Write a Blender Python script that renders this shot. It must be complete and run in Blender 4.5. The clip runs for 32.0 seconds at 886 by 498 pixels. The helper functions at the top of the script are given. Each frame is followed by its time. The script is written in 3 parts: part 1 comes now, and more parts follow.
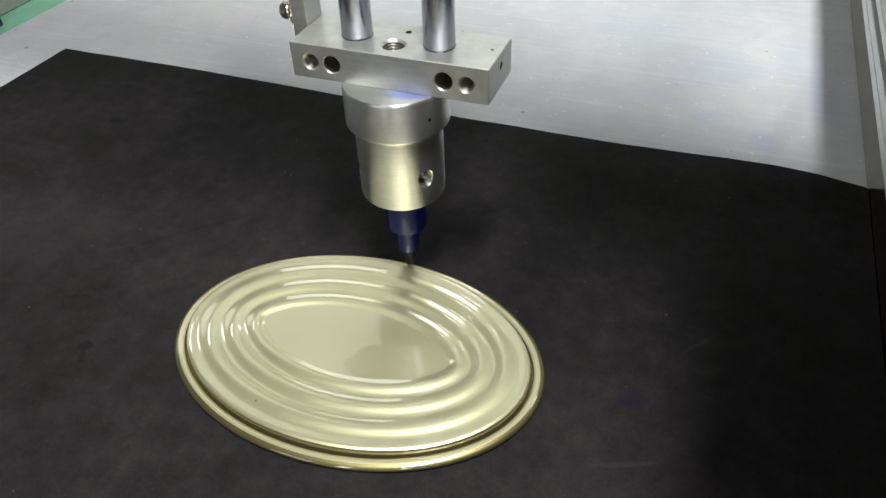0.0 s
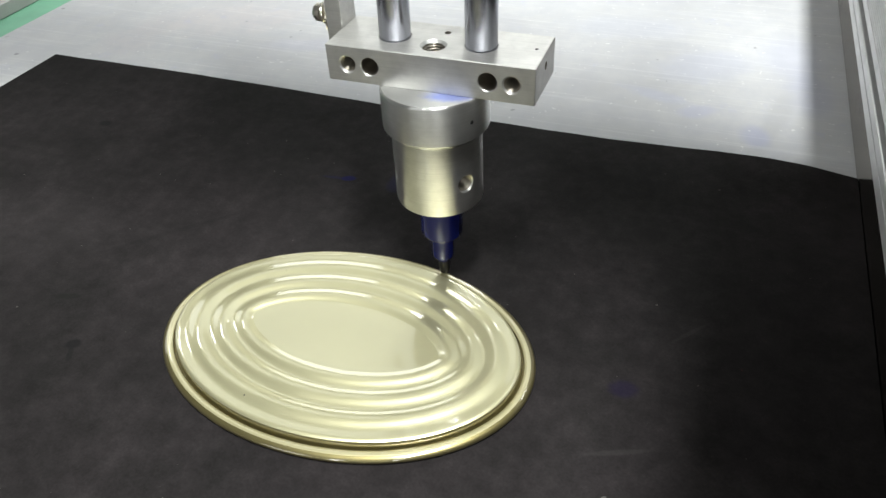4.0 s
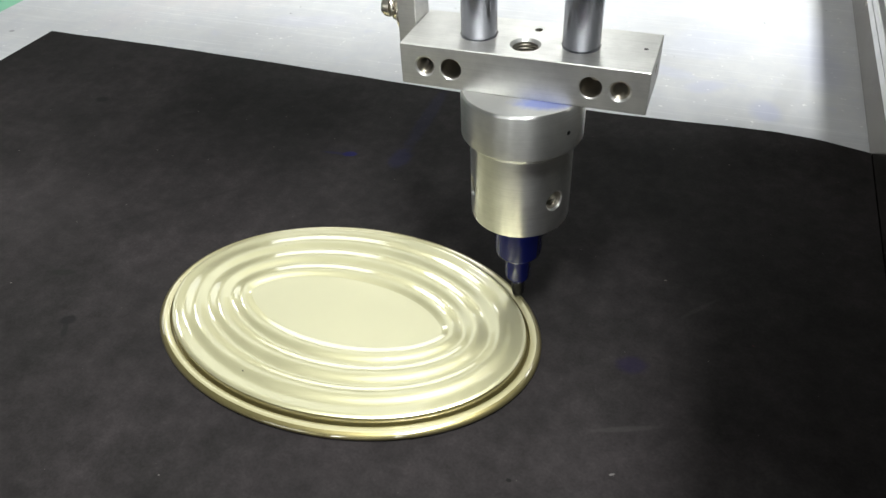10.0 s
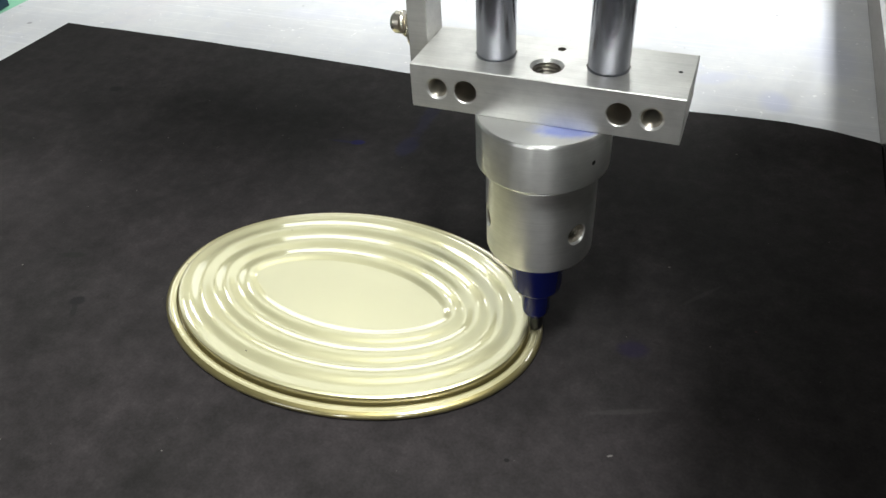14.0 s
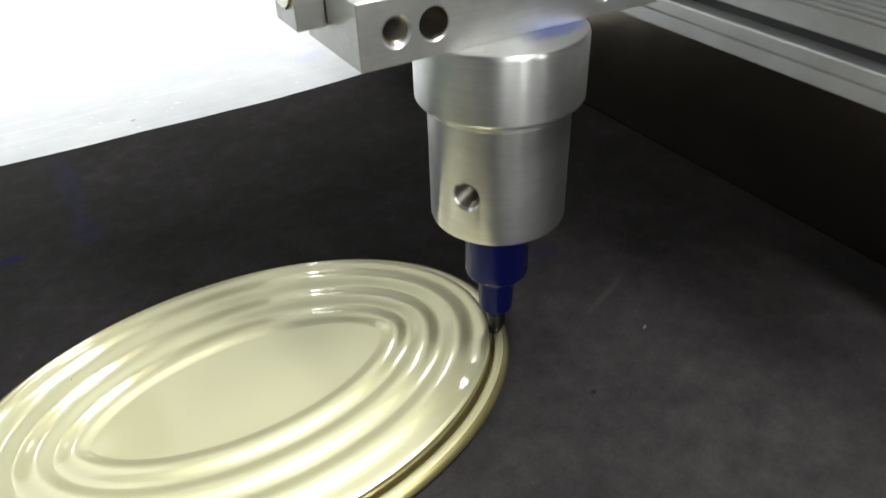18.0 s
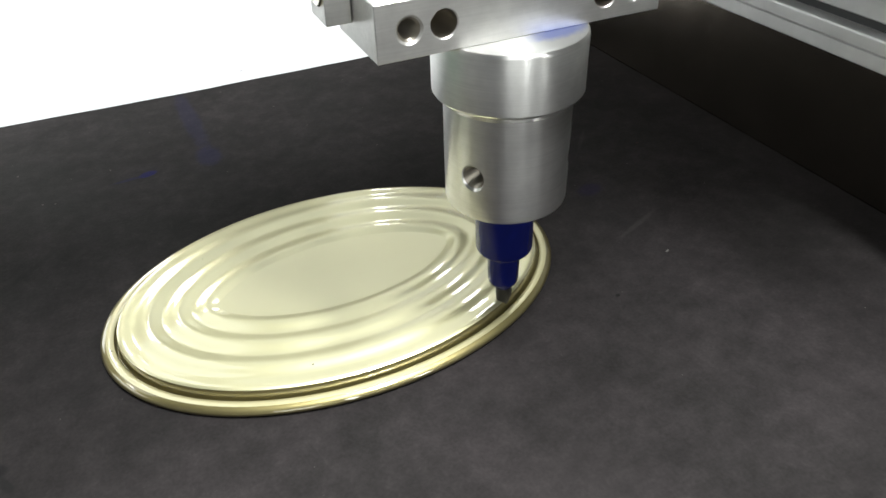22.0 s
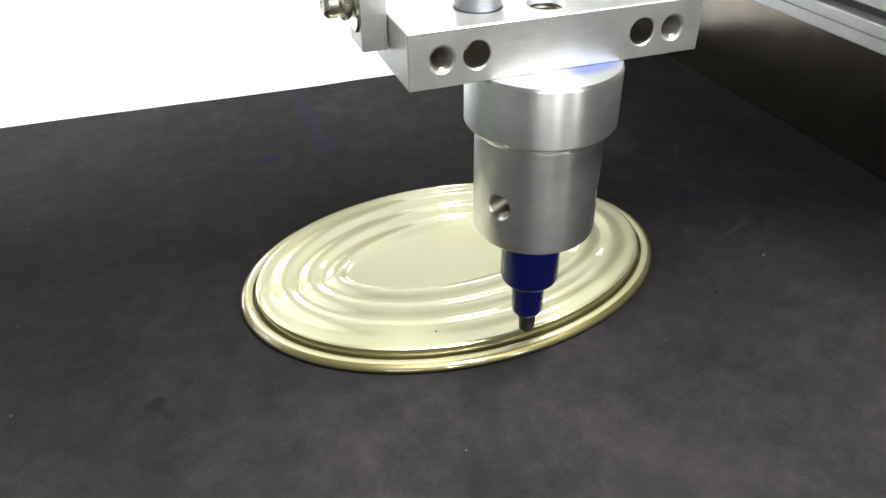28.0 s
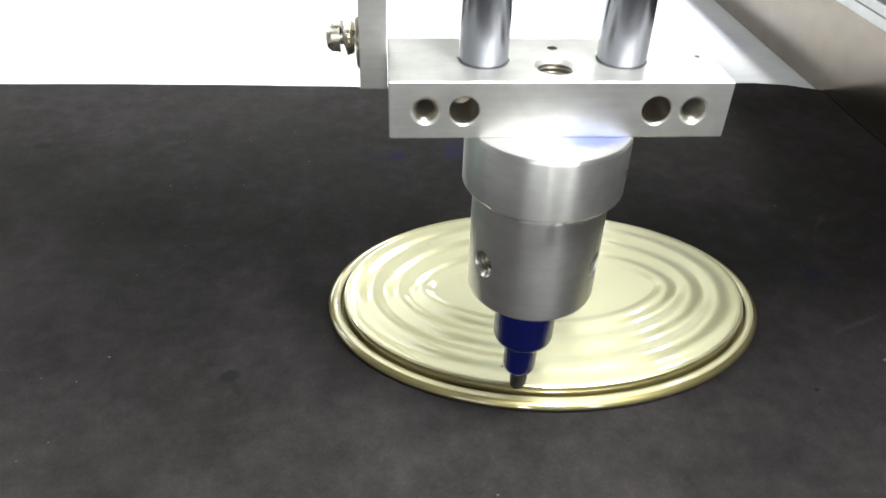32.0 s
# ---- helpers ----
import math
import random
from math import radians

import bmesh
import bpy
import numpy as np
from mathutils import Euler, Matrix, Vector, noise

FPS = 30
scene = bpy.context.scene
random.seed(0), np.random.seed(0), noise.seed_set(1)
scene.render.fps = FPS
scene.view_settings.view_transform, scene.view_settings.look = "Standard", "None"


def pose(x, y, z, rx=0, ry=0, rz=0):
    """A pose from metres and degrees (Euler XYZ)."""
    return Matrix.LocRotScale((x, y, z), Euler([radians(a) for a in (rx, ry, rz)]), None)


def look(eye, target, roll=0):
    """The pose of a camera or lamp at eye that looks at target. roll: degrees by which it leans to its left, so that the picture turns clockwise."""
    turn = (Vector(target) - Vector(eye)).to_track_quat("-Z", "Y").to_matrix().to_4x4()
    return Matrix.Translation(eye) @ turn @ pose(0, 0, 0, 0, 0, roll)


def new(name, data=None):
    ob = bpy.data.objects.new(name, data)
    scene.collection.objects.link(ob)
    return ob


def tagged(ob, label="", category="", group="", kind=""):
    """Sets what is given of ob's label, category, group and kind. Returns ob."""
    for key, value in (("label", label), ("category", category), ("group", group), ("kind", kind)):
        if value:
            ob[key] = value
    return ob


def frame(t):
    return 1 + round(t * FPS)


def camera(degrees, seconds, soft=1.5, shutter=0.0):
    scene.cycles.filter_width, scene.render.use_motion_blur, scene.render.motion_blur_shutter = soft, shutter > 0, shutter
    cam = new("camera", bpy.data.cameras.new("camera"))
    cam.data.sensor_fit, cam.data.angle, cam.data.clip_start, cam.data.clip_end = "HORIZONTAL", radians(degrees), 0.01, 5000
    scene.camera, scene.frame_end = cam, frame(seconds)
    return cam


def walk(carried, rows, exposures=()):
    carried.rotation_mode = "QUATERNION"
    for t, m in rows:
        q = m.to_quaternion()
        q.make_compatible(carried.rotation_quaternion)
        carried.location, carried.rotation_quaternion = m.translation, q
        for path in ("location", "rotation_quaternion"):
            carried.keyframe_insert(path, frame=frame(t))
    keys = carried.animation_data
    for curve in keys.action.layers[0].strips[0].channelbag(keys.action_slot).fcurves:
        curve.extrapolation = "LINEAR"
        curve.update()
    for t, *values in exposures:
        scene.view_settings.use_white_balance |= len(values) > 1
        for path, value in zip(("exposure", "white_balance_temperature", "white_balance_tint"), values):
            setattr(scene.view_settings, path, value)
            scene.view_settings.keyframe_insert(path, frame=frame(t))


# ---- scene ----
cam = camera(61.86, 32.0, soft=1.5, shutter=0.5)
CAM_ROWS = [
    (0, pose(0.1166, -0.1815, 0.2335, 49.73, 1.81, 20.74)),
    (0.5, pose(0.1169, -0.1851, 0.2336, 49.81, 1.67, 20.64)),
    (1, pose(0.1182, -0.1850, 0.2324, 49.87, 1.74, 20.61)),
    (1.5, pose(0.1180, -0.1837, 0.2312, 49.62, 1.83, 20.24)),
    (2, pose(0.1195, -0.1826, 0.2288, 50.12, 1.87, 20.40)),
    (2.5, pose(0.1200, -0.1819, 0.2284, 49.95, 2.26, 20.22)),
    (3, pose(0.1213, -0.1831, 0.2265, 50.20, 2.37, 20.41)),
    (3.5, pose(0.1209, -0.1834, 0.2269, 50.61, 2.29, 20.25)),
    (5.5, pose(0.1235, -0.1880, 0.2251, 50.36, 2.15, 19.89)),
    (6, pose(0.1212, -0.1874, 0.2245, 50.39, 2.08, 19.75)),
    (6.5, pose(0.1202, -0.1876, 0.2227, 50.47, 2.39, 19.92)),
    (7, pose(0.1184, -0.1878, 0.2233, 50.14, 2.48, 19.89)),
    (7.5, pose(0.1188, -0.1862, 0.2223, 50.11, 2.66, 19.68)),
    (8, pose(0.1164, -0.1865, 0.2200, 50.26, 2.71, 19.65)),
    (8.5, pose(0.1183, -0.1867, 0.2203, 50.48, 2.84, 20.12)),
    (9, pose(0.1230, -0.1891, 0.2218, 50.10, 2.36, 20.35)),
    (9.5, pose(0.1224, -0.1869, 0.2175, 50.02, 2.39, 20.47)),
    (10, pose(0.1197, -0.1825, 0.2168, 49.69, 2.39, 20.23)),
    (10.5, pose(0.1204, -0.1867, 0.2173, 49.89, 2.30, 20.03)),
    (11, pose(0.1206, -0.1873, 0.2163, 49.84, 2.30, 19.81)),
    (11.5, pose(0.1221, -0.1876, 0.2159, 49.86, 2.44, 19.78)),
    (12, pose(0.1202, -0.1875, 0.2152, 49.74, 2.56, 19.61)),
    (12.5, pose(0.1230, -0.1867, 0.2133, 49.77, 2.80, 19.67)),
    (13, pose(0.1249, -0.1868, 0.2131, 49.90, 2.96, 20.99)),
    (13.5, pose(0.1272, -0.1859, 0.2127, 49.82, 2.84, 21.52)),
    (15.5, pose(0.1226, -0.1861, 0.2109, 49.77, 3.09, 20.47)),
    (16, pose(0.1125, -0.1854, 0.2067, 49.85, 2.26, 14.82)),
    (16.5, pose(0.0650, -0.1845, 0.2086, 49.71, 3.21, 0.58)),
    (17, pose(0.0212, -0.1801, 0.1918, 51.49, 2.20, -9.95)),
    (17.5, pose(-0.0103, -0.1684, 0.1722, 53.16, 2.49, -19.06)),
    (18, pose(-0.0241, -0.1571, 0.1566, 54.44, 1.60, -30.67)),
    (18.5, pose(-0.0295, -0.1585, 0.1506, 53.53, 3.01, -31.22)),
    (19, pose(-0.0422, -0.1659, 0.1543, 54.86, 2.22, -31.03)),
    (19.5, pose(-0.0426, -0.1888, 0.1623, 53.17, 1.17, -28.22)),
    (20, pose(-0.0452, -0.1970, 0.1641, 54.08, 1.46, -26.58)),
    (20.5, pose(-0.0447, -0.1990, 0.1652, 53.94, 1.37, -26.07)),
    (21, pose(-0.0483, -0.2071, 0.1695, 54.18, 1.14, -25.89)),
    (21.5, pose(-0.0500, -0.2113, 0.1692, 54.33, 1.06, -25.21)),
    (22, pose(-0.0490, -0.2044, 0.1667, 53.51, 1.62, -24.89)),
    (22.5, pose(-0.0494, -0.1989, 0.1596, 53.39, 1.45, -23.80)),
    (23, pose(-0.0465, -0.1957, 0.1574, 53.42, 1.69, -22.30)),
    (23.5, pose(-0.0456, -0.1992, 0.1597, 54.01, 1.09, -20.63)),
    (24, pose(-0.0494, -0.1965, 0.1606, 53.21, 1.02, -20.25)),
    (24.5, pose(-0.0557, -0.1950, 0.1581, 53.38, 0.84, -20.89)),
    (25, pose(-0.0602, -0.1988, 0.1609, 54.20, 1.40, -19.93)),
    (25.5, pose(-0.0682, -0.2033, 0.1633, 54.29, 1.00, -20.75)),
    (27.5, pose(-0.0802, -0.2175, 0.1703, 54.88, 0.54, -20.12)),
    (28, pose(-0.0809, -0.2171, 0.1691, 55.09, 0.65, -19.86)),
    (28.5, pose(-0.0828, -0.2156, 0.1685, 54.88, 0.50, -19.81)),
    (29, pose(-0.0831, -0.2170, 0.1716, 54.86, 0.54, -19.68)),
    (29.5, pose(-0.0823, -0.2178, 0.1720, 54.98, 0.82, -19.17)),
    (30, pose(-0.0849, -0.2167, 0.1718, 55.06, 0.74, -18.92)),
    (30.5, pose(-0.0844, -0.2148, 0.1679, 54.85, 0.24, -17.89)),
    (31, pose(-0.0760, -0.2161, 0.1653, 54.61, -0.32, -15.05)),
    (31.5, pose(-0.0636, -0.2221, 0.1703, 55.12, -0.37, -7.84)),
    (32, pose(-0.0585, -0.2135, 0.1806, 53.93, -1.73, -3.95)),
]
EXPOSURES = [(0, -0.64), (3.5, -0.36), (9, -0.15), (13.5, -0.03), (15.5, -0.08), (17, -0.08), (19, 0.08), (21, 0.28), (25, 0.37), (29, 0.60), (32, 0.60)]
walk(cam, CAM_ROWS, EXPOSURES)

# the marking head follows the lid's edge
HEAD_ROWS = [
    (0, pose(0.0032, 0.0555, 0.0)),
    (0.5, pose(0.0061, 0.0555, 0.0)),
    (1, pose(0.0090, 0.0554, 0.0)),
    (1.5, pose(0.0119, 0.0552, 0.0)),
    (2, pose(0.0148, 0.0550, 0.0)),
    (2.5, pose(0.0177, 0.0546, 0.0)),
    (3, pose(0.0206, 0.0542, 0.0)),
    (3.5, pose(0.0235, 0.0535, 0.0)),
    (5.5, pose(0.0356, 0.0505, 0.0)),
    (6, pose(0.0386, 0.0495, 0.0)),
    (6.5, pose(0.0417, 0.0482, 0.0)),
    (7, pose(0.0450, 0.0468, 0.0)),
    (7.5, pose(0.0482, 0.0451, 0.0)),
    (8, pose(0.0513, 0.0433, 0.0)),
    (8.5, pose(0.0544, 0.0412, 0.0)),
    (9, pose(0.0576, 0.0388, 0.0)),
    (9.5, pose(0.0609, 0.0362, 0.0)),
    (10, pose(0.0642, 0.0332, 0.0)),
    (10.5, pose(0.0673, 0.0301, 0.0)),
    (11, pose(0.0701, 0.0269, 0.0)),
    (11.5, pose(0.0724, 0.0237, 0.0)),
    (12, pose(0.0743, 0.0206, 0.0)),
    (12.5, pose(0.0758, 0.0174, 0.0)),
    (13, pose(0.0769, 0.0142, 0.0)),
    (13.5, pose(0.0776, 0.0111, 0.0)),
    (15.5, pose(0.0782, -0.0014, 0.0)),
    (16, pose(0.0780, -0.0045, 0.0)),
    (16.5, pose(0.0773, -0.0075, 0.0)),
    (17, pose(0.0766, -0.0105, 0.0)),
    (17.5, pose(0.0755, -0.0134, 0.0)),
    (18, pose(0.0739, -0.0163, 0.0)),
    (18.5, pose(0.0716, -0.0192, 0.0)),
    (19, pose(0.0688, -0.0223, 0.0)),
    (19.5, pose(0.0656, -0.0255, 0.0)),
    (20, pose(0.0619, -0.0286, 0.0)),
    (20.5, pose(0.0580, -0.0316, 0.0)),
    (21, pose(0.0538, -0.0344, 0.0)),
    (21.5, pose(0.0496, -0.0368, 0.0)),
    (22, pose(0.0455, -0.0390, 0.0)),
    (22.5, pose(0.0415, -0.0408, 0.0)),
    (23, pose(0.0378, -0.0423, 0.0)),
    (23.5, pose(0.0343, -0.0435, 0.0)),
    (24, pose(0.0311, -0.0445, 0.0)),
    (24.5, pose(0.0281, -0.0454, 0.0)),
    (25, pose(0.0252, -0.0461, 0.0)),
    (25.5, pose(0.0224, -0.0468, 0.0)),
    (27.5, pose(0.0110, -0.0486, 0.0)),
    (28, pose(0.0080, -0.0489, 0.0)),
    (28.5, pose(0.0049, -0.0491, 0.0)),
    (29, pose(0.0018, -0.0492, 0.0)),
    (29.5, pose(-0.0014, -0.0492, 0.0)),
    (30, pose(-0.0046, -0.0491, 0.0)),
    (30.5, pose(-0.0078, -0.0489, 0.0)),
    (31, pose(-0.0110, -0.0486, 0.0)),
    (31.5, pose(-0.0141, -0.0484, 0.0)),
    (32, pose(-0.0172, -0.0481, 0.0)),
]

# ---- world, lamps ----
world = bpy.data.worlds.new("world")
scene.world = world
world.use_nodes = True
world.node_tree.nodes["Background"].inputs[0].default_value = (0.9, 0.95, 1.0, 1)
world.node_tree.nodes["Background"].inputs[1].default_value = 0.025


def area_lamp(name, eye, target, width, length, watts, colour):
    data = bpy.data.lights.new(name, "AREA")
    data.shape, data.size, data.size_y = "RECTANGLE", width, length
    data.energy, data.color = watts, colour
    ob = new(name, data)
    ob.matrix_world = look(eye, target)
    return ob


COOL = (0.97, 1.0, 0.98)
# unseen lamps, added: the first lights the mat, the rest give fill and glints
LAMPS = [
    # eye, target, width, length, watts
    ((0.30, -0.36, 1.78), (0.30, -0.36, 0.0), 0.18, 0.70, 74),
    ((-0.86, 1.42, 1.798), (-0.86, 1.42, 0.0), 1.4, 1.2, 5.0),
    ((0.80, 1.60, 1.798), (0.80, 1.60, 0.0), 1.6, 2.6, 5.0),
    ((-0.88, -2.12, 0.88), (-0.10, 0.0, 0.3), 0.65, 1.1, 4.3),
    ((-0.11, -2.10, 0.92), (0.0, 0.0, 0.2), 0.148, 1.1, 5.1),
    ((0.86, -2.02, 0.91), (0.0, 0.0, 0.0), 0.20, 1.18, 6.6),
    ((-0.53, 2.93, 1.01), (0.0, 0.2, 0.0), 0.43, 0.96, 10.1),
    ((-1.68, 2.85, 0.94), (-0.4, 0.2, 0.0), 0.93, 0.93, 7.8),
    ((1.04, 2.78, 0.82), (0.1, 0.2, 0.0), 0.82, 1.27, 1.25),
    ((1.00, 2.72, 1.00), (0.1, 0.2, 0.0), 0.255, 0.545, 3.7),
    ((-2.25, 0.83, 1.21), (0.0, 0.1, 0.0), 1.26, 0.63, 4.9),
    ((-1.72, 1.12, 1.745), (-1.72, 1.12, 0.0), 0.19, 0.30, 2.5),
    ((-0.54, 2.06, 1.745), (-0.54, 2.06, 0.0), 0.14, 0.22, 1.3),
    ((-0.20, 2.16, 1.745), (-0.20, 2.16, 0.0), 0.09, 0.22, 0.7),
    ((0.97, 1.30, 1.745), (0.97, 1.30, 0.0), 0.12, 0.40, 2.2),
]
for eye, target, w, l, watts in LAMPS:
    area_lamp("added_light", eye, target, w, l, watts, COOL)


# ---- materials ----
def material(name):
    m = bpy.data.materials.new(name)
    m.use_nodes = True
    t = m.node_tree
    return m, t, t.nodes["Principled BSDF"]


def node(t, kind, **values):
    n = t.nodes.new(kind)
    for k, v in values.items():
        n.inputs[k].default_value = v
    return n


def coords(t, scale=(1, 1, 1)):
    c = t.nodes.new("ShaderNodeTexCoord")
    m = t.nodes.new("ShaderNodeMapping")
    m.inputs["Scale"].default_value = scale
    t.links.new(c.outputs["Object"], m.inputs[0])
    return m.outputs[0]


def noise_of(t, where, scale, detail=4, rough=0.55):
    n = node(t, "ShaderNodeTexNoise", Scale=scale, Detail=detail, Roughness=rough)
    t.links.new(where, n.inputs["Vector"])
    return n.outputs["Fac"]


def ramp(t, fac, *stops):
    r = t.nodes.new("ShaderNodeValToRGB")
    e = r.color_ramp.elements
    while len(e) < len(stops):
        e.new(0.5)
    for s, (p, c) in zip(e, stops):
        s.position = p
        s.color = (*c, 1) if isinstance(c, tuple) else (c, c, c, 1)
    t.links.new(fac, r.inputs[0])
    return r.outputs[0]


def mix(t, fac, a, b):
    m = t.nodes.new("ShaderNodeMix")
    m.data_type = "RGBA"
    for i, v in ((0, fac), (6, a), (7, b)):
        if isinstance(v, bpy.types.NodeSocket):
            t.links.new(v, m.inputs[i])
        elif i == 0:
            m.inputs[0].default_value = v
        else:
            m.inputs[i].default_value = (*v, 1)
    return m.outputs[2]


def bump(t, bsdf, height, strength, distance):
    b = node(t, "ShaderNodeBump", Strength=strength, Distance=distance)
    t.links.new(height, b.inputs["Height"])
    t.links.new(b.outputs[0], bsdf.inputs["Normal"])


def spot(t, where, x, y, rx, ry, turn=0.0, edge=0.35, wobble=0.35, grain=300):
    """A mask with ragged edges round the point (x, y): 1 inside, 0 outside."""
    m = t.nodes.new("ShaderNodeMapping")
    m.vector_type = "TEXTURE"
    m.inputs["Location"].default_value = (x, y, 0)
    m.inputs["Rotation"].default_value = (0, 0, radians(turn))
    m.inputs["Scale"].default_value = (rx, ry, 1)
    t.links.new(where, m.inputs[0])
    flat = node(t, "ShaderNodeVectorMath")
    flat.operation = "MULTIPLY"
    flat.inputs[1].default_value = (1, 1, 0)
    t.links.new(m.outputs[0], flat.inputs[0])
    length = t.nodes.new("ShaderNodeVectorMath")
    length.operation = "LENGTH"
    t.links.new(flat.outputs[0], length.inputs[0])
    n = noise_of(t, where, grain, 3)
    add = node(t, "ShaderNodeMath")
    add.operation = "MULTIPLY_ADD"
    t.links.new(n, add.inputs[0])
    add.inputs[1].default_value = wobble * 2
    t.links.new(length.outputs["Value"], add.inputs[2])
    r = t.nodes.new("ShaderNodeMapRange")
    r.interpolation_type = "SMOOTHSTEP"
    r.inputs["From Min"].default_value = 1 + wobble - edge
    r.inputs["From Max"].default_value = 1 + wobble + edge
    r.inputs["To Min"].default_value = 1
    r.inputs["To Max"].default_value = 0
    t.links.new(add.outputs[0], r.inputs["Value"])
    return r.outputs[0]


def scaled(t, value, k):
    m = node(t, "ShaderNodeMath")
    m.operation = "MULTIPLY"
    t.links.new(value, m.inputs[0])
    m.inputs[1].default_value = k
    return m.outputs[0]


def radial(t, bsdf, amount):
    g = t.nodes.new("ShaderNodeTangent")
    g.direction_type, g.axis = "RADIAL", "Z"
    bsdf.inputs["Anisotropic"].default_value = amount
    bsdf.inputs["Anisotropic Rotation"].default_value = 0.25
    t.links.new(g.outputs[0], bsdf.inputs["Tangent"])


def mat_rubber():
    m, t, b = material("black_rubber")
    w = coords(t)
    base = ramp(t, noise_of(t, w, 120, 10, 0.72), (0.32, (0.0175, 0.0156, 0.0156)), (0.50, (0.0230, 0.0206, 0.0207)), (0.70, (0.031, 0.0277, 0.0278)))
    blotch = ramp(t, noise_of(t, w, 11, 4, 0.6), (0.35, (0.72, 0.735, 0.725)), (0.65, (1.06, 1.04, 1.06)))
    b2 = t.nodes.new("ShaderNodeMix")
    b2.data_type, b2.blend_type = "RGBA", "MULTIPLY"
    b2.inputs[0].default_value = 1.0
    t.links.new(base, b2.inputs[6])
    t.links.new(blotch, b2.inputs[7])
    base = b2.outputs[2]
    patch = ramp(t, noise_of(t, w, 42, 5, 0.62), (0.34, (0.86, 0.86, 0.86)), (0.66, (1.14, 1.13, 1.13)))
    b3 = t.nodes.new("ShaderNodeMix")
    b3.data_type, b3.blend_type = "RGBA", "MULTIPLY"
    b3.inputs[0].default_value = 1.0
    t.links.new(base, b3.inputs[6])
    t.links.new(patch, b3.inputs[7])
    base = b3.outputs[2]
    grain = ramp(t, noise_of(t, w, 900, 2), (0.35, 0.88), (0.75, 1.12))
    g = t.nodes.new("ShaderNodeMix")
    g.data_type, g.blend_type = "RGBA", "MULTIPLY"
    g.inputs[0].default_value = 1.0
    t.links.new(base, g.inputs[6])
    t.links.new(grain, g.inputs[7])
    colour = g.outputs[2]
    # ink blots, smears and scuffs
    for x, y, rx, ry, turn, tone, k in (
        (0.1145, 0.0122, 0.0055, 0.004, 10, (0.012, 0.008, 0.03), 0.5),
        (-0.0262, 0.160, 0.0042, 0.034, 2, (0.018, 0.017, 0.06), 0.25),
        (-0.0248, 0.118, 0.0055, 0.009, 0, (0.014, 0.014, 0.065), 0.3),
        (-0.0526, 0.1138, 0.0038, 0.0022, 10, (0.008, 0.008, 0.07), 0.7),
        (-0.0600, 0.1125, 0.0080, 0.0012, 5, (0.012, 0.012, 0.05), 0.4),
        (-0.1120, -0.0362, 0.0036, 0.0026, 25, (0.009, 0.0085, 0.009), 0.8),
        (-0.1090, -0.0413, 0.0013, 0.0036, 32, (0.010, 0.010, 0.010), 0.6),
        (-0.0870, -0.0200, 0.0030, 0.0018, 10, (0.013, 0.012, 0.012), 0.4),
        (-0.2289, 0.1255, 0.004, 0.003, 0, (0.009, 0.009, 0.009), 0.8),
        (-0.1356, -0.0123, 0.0055, 0.0018, 20, (0.012, 0.012, 0.011), 0.7),
        (-0.119, 0.043, 0.0017, 0.036, -45, (0.013, 0.012, 0.012), 0.32),
        (0.1176, -0.0173, 0.012, 0.0011, 22, (0.055, 0.053, 0.05), 0.25),
        (0.1158, -0.0369, 0.0010, 0.0004, 30, (0.20, 0.19, 0.18), 0.5),
        (0.0843, -0.0498, 0.0009, 0.0007, 0, (0.006, 0.006, 0.006), 0.8),
        (0.1566, 0.0361, 0.0005, 0.0004, 0, (0.08, 0.03, 0.03), 0.6),
        (-0.0285, -0.086, 0.0004, 0.0003, 0, (0.16, 0.15, 0.14), 0.5),
        (0.135, 0.05, 0.010, 0.0009, 50, (0.05, 0.05, 0.047), 0.2),
        (0.02, -0.12, 0.03, 0.02, 20, (0.036, 0.032, 0.032), 0.15),
        (-0.2, 0.02, 0.05, 0.03, 20, (0.034, 0.031, 0.031), 0.2),
    ):
        colour = mix(t, scaled(t, spot(t, w, x, y, rx, ry, turn), k), colour, tone)
    # lint
    lint = ramp(t, noise_of(t, w, 420, 1, 0.3), (0.805, 0.0), (0.83, 1.0))
    colour = mix(t, scaled(t, lint, 0.5), colour, (0.14, 0.13, 0.12))
    t.links.new(colour, b.inputs["Base Color"])
    t.links.new(ramp(t, noise_of(t, w, 20, 4), (0.3, 0.58), (0.7, 0.70)), b.inputs["Roughness"])
    b.inputs["Specular IOR Level"].default_value = 0.05
    bump(t, b, noise_of(t, w, 260, 6, 0.7), 0.006, 0.0004)
    return m


